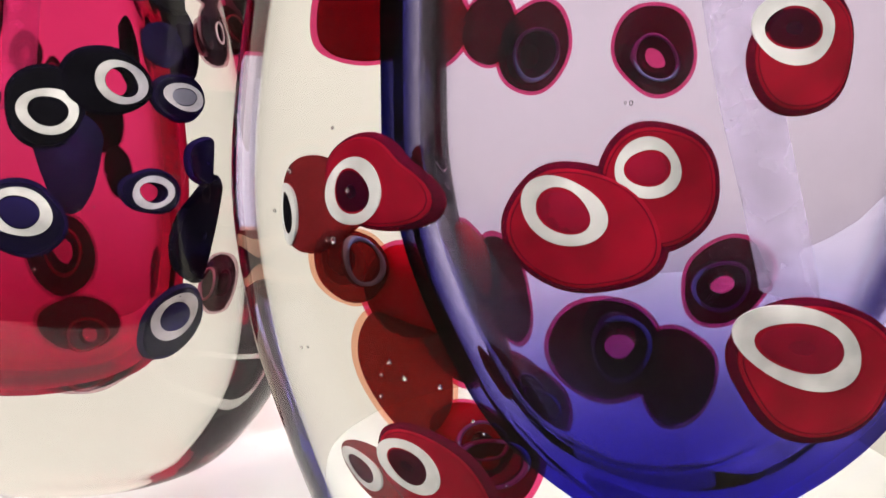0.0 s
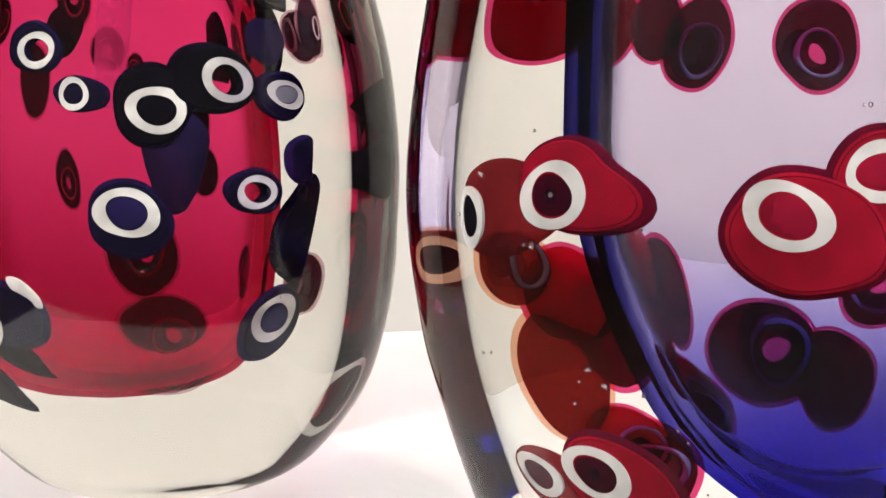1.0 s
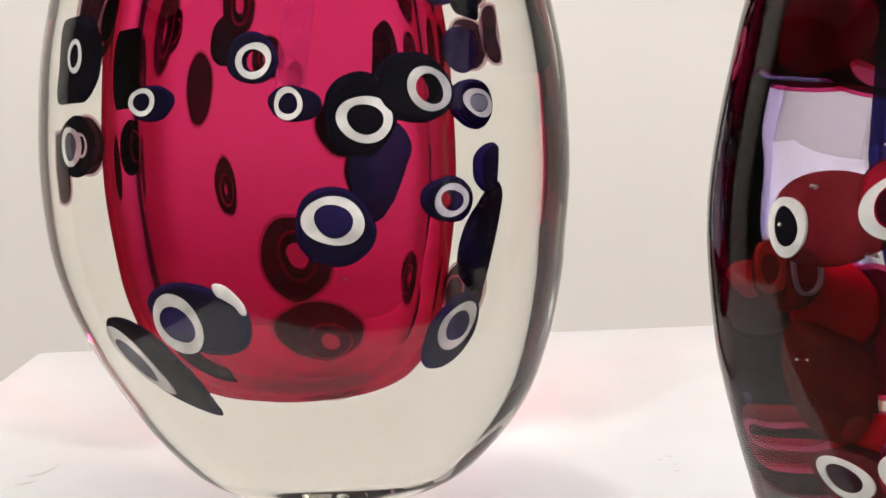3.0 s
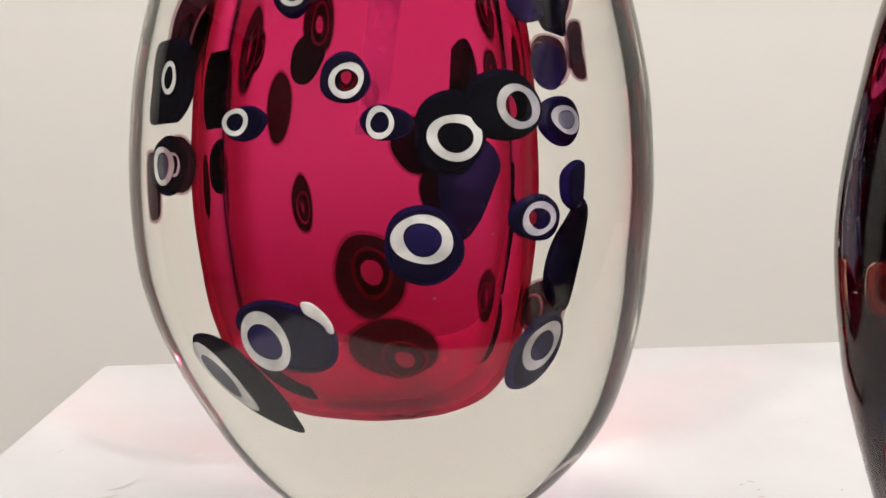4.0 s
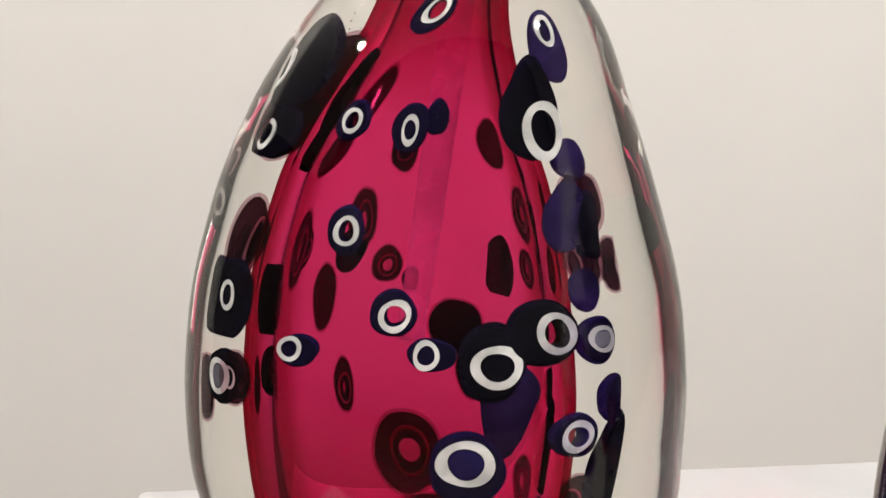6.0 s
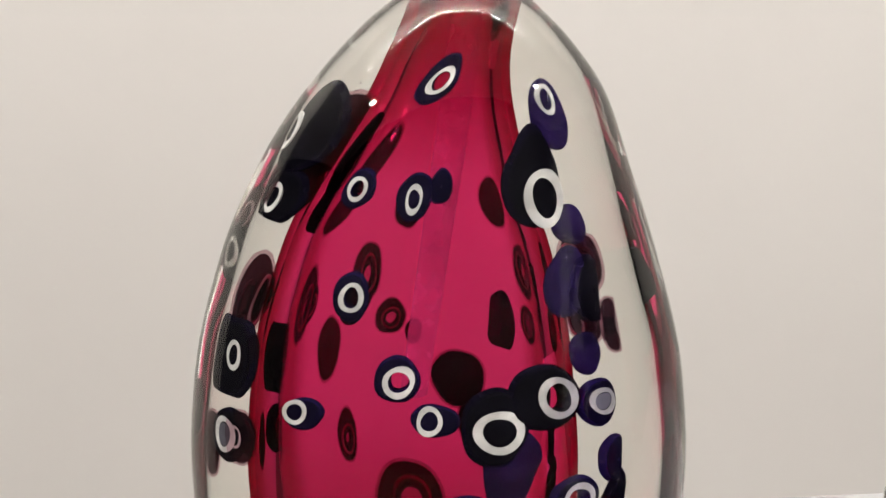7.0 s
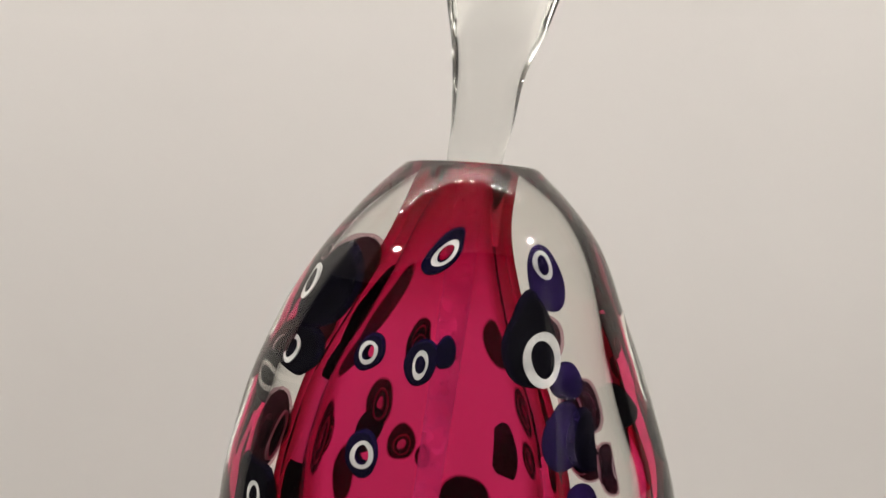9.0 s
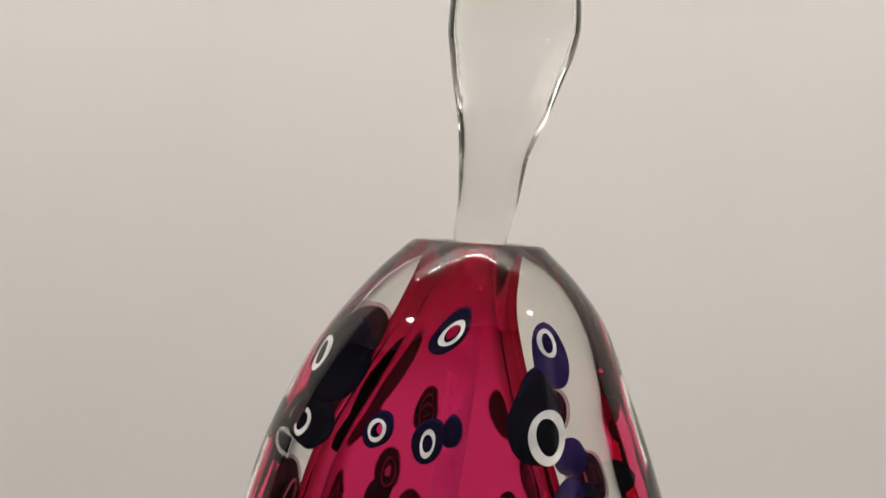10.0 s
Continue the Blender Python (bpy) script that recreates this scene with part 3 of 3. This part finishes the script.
murrine(ruby, LAYER, 2.393, 0.1264, 4.58, 9.87, 21, VEIL, VEIL, bore=0.75, inner=BLOOM, casing=BLUSH)
murrine(ruby, LAYER, 0.472, 0.1025, 5.00, 6.20, 175, VEIL, None, ring=(2.30, 2.90), bore=0.75, inner=BLOOM, casing=BLUSH)
murrine(ruby, LAYER, 0.555, 0.0901, 3.40, 4.60, 175, VEIL, None, ring=(1.60, 2.30), bore=0.75, inner=BLOOM, casing=BLUSH)
murrine(violet, VLAYER, -2.512, 0.0672, 5.16, 4.55, -7, RED, WINE, ring=(3.17, 3.47), at=(-0.85, -1.18), tip=0.55, tip_at=-12)
murrine(violet, VLAYER, -2.834, 0.0645, 6.26, 5.03, 4, DEEPRED, BLACK, ring=(2.21, 3.43), at=(-3.41, -0.85))
murrine(violet, VLAYER, 2.580, 0.0572, 4.20, 4.40, 170, DEEPRED, WINE, ring=(2.80, 3.00), at=(0.00, -0.60), inner=HAZE, casing=AMBER)
murrine(violet, VLAYER, -1.870, 0.0634, 7.70, 6.10, -24, RED, CRIMSON, ring=(3.96, 3.08), at=(-2.25, 0.85))
murrine(violet, VLAYER, -1.700, 0.0676, 5.60, 5.90, 2, RED, CRIMSON, ring=(3.04, 2.65), at=(-1.05, 1.58))
murrine(violet, VLAYER, -1.270, 0.0504, 9.31, 6.75, -19, RED, CRIMSON, ring=(6.71, 3.67), at=(-2.95, 1.53))
murrine(violet, VLAYER, -1.395, 0.0796, 4.89, 5.60, -9, RED, WINE, ring=(3.81, 2.94), at=(-1.48, 1.69))
murrine(violet, VLAYER, -2.408, 0.0359, 6.86, 6.20, -36, RED, WINE, ring=(3.36, 3.62), at=(-2.46, 0.12))
murrine(violet, VLAYER, 2.390, 0.0448, 5.60, 7.40, 175, DEEPRED, DEEPRED, casing=AMBER)
murrine(violet, VLAYER, 2.320, 0.0537, 5.20, 5.80, 170, RED, RED, casing=ROSE)
murrine(violet, VLAYER, 2.160, 0.0365, 5.00, 4.20, 170, RED, None, ring=(2.80, 2.20), bore=0.60, inner=HAZE, casing=ROSE)
murrine(violet, VLAYER, 1.985, 0.0830, 5.10, 5.48, -167, WINE, WINE, ring=(3.40, 3.57), at=(0.04, 1.08), bore=0.42, inner=HAZE, casing=ROSE)
murrine(violet, VLAYER, 1.526, 0.0833, 5.57, 5.40, -155, WINE, None, ring=(4.48, 3.32), at=(0.57, 1.30), bore=0.42, inner=HAZE, casing=ROSE)
murrine(violet, VLAYER, 2.141, 0.0503, 4.70, 7.53, 171, WINE, WINE, bore=0.42, inner=HAZE, casing=ROSE)
murrine(violet, VLAYER, 1.689, 0.0420, 8.63, 7.47, 180, WINE, None, ring=(5.98, 6.12), at=(2.64, -1.02), bore=0.42, inner=HAZE, casing=ROSE)
murrine(violet, VLAYER, 1.375, 0.0385, 5.95, 6.81, 179, WINE, WINE, bore=0.42, inner=HAZE, casing=ROSE)
murrine(violet, VLAYER, 1.205, 0.0523, 6.31, 5.73, 153, WINE, None, ring=(4.36, 3.93), at=(-0.84, 0.02), bore=0.42, inner=HAZE, casing=ROSE)
murrine(violet, VLAYER, 2.169, 0.0335, 7.08, 5.79, 163, WINE, None, ring=(3.71, 2.62), at=(0.76, -0.33), bore=0.42, inner=HAZE, casing=ROSE)
murrine(violet, VLAYER, 2.550, 0.0850, 6.60, 5.20, 170, DEEPRED, DEEPRED, casing=ROSE)
murrine(violet, VLAYER, 2.191, 0.0848, 3.98, 4.50, 176, WINE, WINE, bore=0.42, inner=HAZE, casing=ROSE)
murrine(violet, VLAYER, -2.790, 0.0350, 4.60, 4.40, -30, DEEPRED, WINE, ring=(2.60, 2.90), at=(-0.80, 0.20))
seed_bubble(violet, VLAYER, -2.800, 0.0679, 1.5, 0.24)
seed_bubble(violet, VLAYER, -2.949, 0.0637, 1.5, 0.18)
seed_bubble(violet, VLAYER, -2.505, 0.0663, 1.5, 0.21)
seed_bubble(violet, VLAYER, 2.439, 0.0570, 1, 0.15)
seed_bubble(violet, VLAYER, -2.833, 0.0492, 1.2, 0.15)
seed_bubble(violet, VLAYER, -2.397, 0.0493, 1.5, 0.21)
seed_bubble(violet, VLAYER, -2.349, 0.0477, 1.5, 0.21)
seed_bubble(violet, VLAYER, -1.775, 0.0748, 1.5, 0.21)
seed_bubble(violet, VLAYER, -2.589, 0.0723, 1.2, 0.15)
seed_bubble(violet, VLAYER, -2.571, 0.0613, 1.5, 0.3)
seed_bubble(violet, VLAYER, -2.427, 0.0479, 1.8, 0.15)
seed_bubble(violet, VLAYER, -2.236, 0.0473, 1.5, 0.24)
seed_bubble(ruby, LAYER, -1.342, 0.0781, 1, 0.21)
seed_bubble(ruby, LAYER, -1.041, 0.0643, 1, 0.15)
seed_bubble(ruby, LAYER, -1.058, 0.0591, 1.2, 0.18)
seed_bubble(ruby, LAYER, -1.254, 0.0487, 1, 0.24)
seed_bubble(ruby, LAYER, -1.101, 0.0605, 1.2, 0.12)
seed_bubble(ruby, LAYER, -0.992, 0.0596, 1.2, 0.15)
seed_bubble(ruby, LAYER, -0.548, 0.0424, 1, 0.12)
seed_bubble(ruby, LAYER, -2.337, 0.1359, 1.2, 0.15)
seed_bubble(ruby, LAYER, -2.195, 0.1346, 1.2, 0.12)
seed_bubble(ruby, LAYER, -0.641, 0.1099, 1, 0.18)
seed_bubble(ruby, LAYER, -0.595, 0.1090, 1, 0.15)
seed_bubble(ruby, LAYER, -1.394, 0.1158, 1, 0.12)
seed_bubble(ruby, LAYER, -2.506, 0.1367, 1, 0.12)
seed_bubble(ruby, LAYER, -0.671, 0.1095, 0.6, 0.10)
seed_bubble(ruby, LAYER, -0.638, 0.1091, 1.1, 0.13)
seed_bubble(ruby, LAYER, -0.590, 0.1095, 0.6, 0.12)
seed_bubble(ruby, LAYER, -0.551, 0.1088, 0.8, 0.09)
seed_bubble(ruby, LAYER, -0.702, 0.1100, 1.0, 0.09)
seed_bubble(ruby, LAYER, -0.512, 0.1085, 0.8, 0.12)
seed_bubble(ruby, LAYER, -0.739, 0.0966, 0.8, 0.13)
seed_bubble(ruby, LAYER, -0.766, 0.0955, 1.0, 0.16)
seed_bubble(ruby, LAYER, -0.715, 0.0949, 0.7, 0.13)
seed_bubble(ruby, LAYER, -2.335, 0.1359, 1.0, 0.10)
seed_bubble(ruby, LAYER, -2.334, 0.1345, 0.5, 0.16)
seed_bubble(ruby, LAYER, -2.344, 0.1335, 0.7, 0.10)
seed_bubble(ruby, LAYER, -2.360, 0.1323, 1.1, 0.13)
seed_bubble(ruby, LAYER, -2.377, 0.1313, 0.8, 0.15)
seed_bubble(ruby, LAYER, -2.372, 0.1372, 0.5, 0.14)
seed_bubble(ruby, LAYER, -2.400, 0.1300, 0.8, 0.08)
seed_bubble(ruby, LAYER, -1.384, 0.1184, 1.0, 0.16)
seed_bubble(ruby, LAYER, -1.409, 0.1177, 0.6, 0.13)
seed_bubble(ruby, LAYER, -1.428, 0.1158, 0.7, 0.14)
seed_bubble(ruby, LAYER, -2.817, 0.1212, 1.0, 0.10)
seed_bubble(ruby, LAYER, -2.776, 0.1219, 1.1, 0.13)
seed_bubble(ruby, LAYER, -0.417, 0.0640, 1.0, 0.14)
seed_bubble(ruby, LAYER, -0.453, 0.0651, 0.8, 0.13)
seed_bubble(ruby, LAYER, -1.041, 0.0587, 1.1, 0.08)
seed_bubble(ruby, LAYER, -1.075, 0.0593, 1.1, 0.10)
seed_bubble(ruby, LAYER, -1.106, 0.0604, 0.8, 0.08)
seed_bubble(ruby, LAYER, -0.970, 0.0601, 1.0, 0.09)
seed_bubble(ruby, LAYER, -0.948, 0.0626, 1.1, 0.09)
seed_bubble(ruby, LAYER, -0.928, 0.0650, 0.9, 0.10)
seed_bubble(ruby, LAYER, -1.316, 0.0500, 0.9, 0.09)
seed_bubble(ruby, LAYER, -1.266, 0.0486, 0.6, 0.13)
seed_bubble(ruby, LAYER, -1.393, 0.0518, 1.0, 0.12)
seed_bubble(ruby, LAYER, -0.381, 0.0321, 1.1, 0.09)
seed_bubble(ruby, LAYER, -0.465, 0.0574, 1.1, 0.08)
seed_bubble(ruby, LAYER, -0.391, 0.0528, 1.2, 0.12)
seed_bubble(violet, VLAYER, -2.820, 0.0680, 1.4, 0.20)
seed_bubble(violet, VLAYER, -2.599, 0.0613, 1.5, 0.18)
seed_bubble(violet, VLAYER, -2.243, 0.0634, 1.0, 0.14)
seed_bubble(violet, VLAYER, -2.256, 0.0632, 1.1, 0.12)
seed_bubble(violet, VLAYER, -2.362, 0.0477, 1.1, 0.19)
seed_bubble(violet, VLAYER, -2.414, 0.0491, 1.1, 0.13)
seed_bubble(violet, VLAYER, -2.463, 0.0454, 1.3, 0.18)
seed_bubble(violet, VLAYER, -2.147, 0.0441, 1.6, 0.17)
seed_bubble(violet, VLAYER, -2.126, 0.0428, 1.1, 0.15)
seed_bubble(violet, VLAYER, -2.081, 0.0373, 1.4, 0.11)
seed_bubble(violet, VLAYER, -1.787, 0.0748, 1.4, 0.14)
seed_bubble(violet, VLAYER, -2.877, 0.0490, 1.4, 0.17)
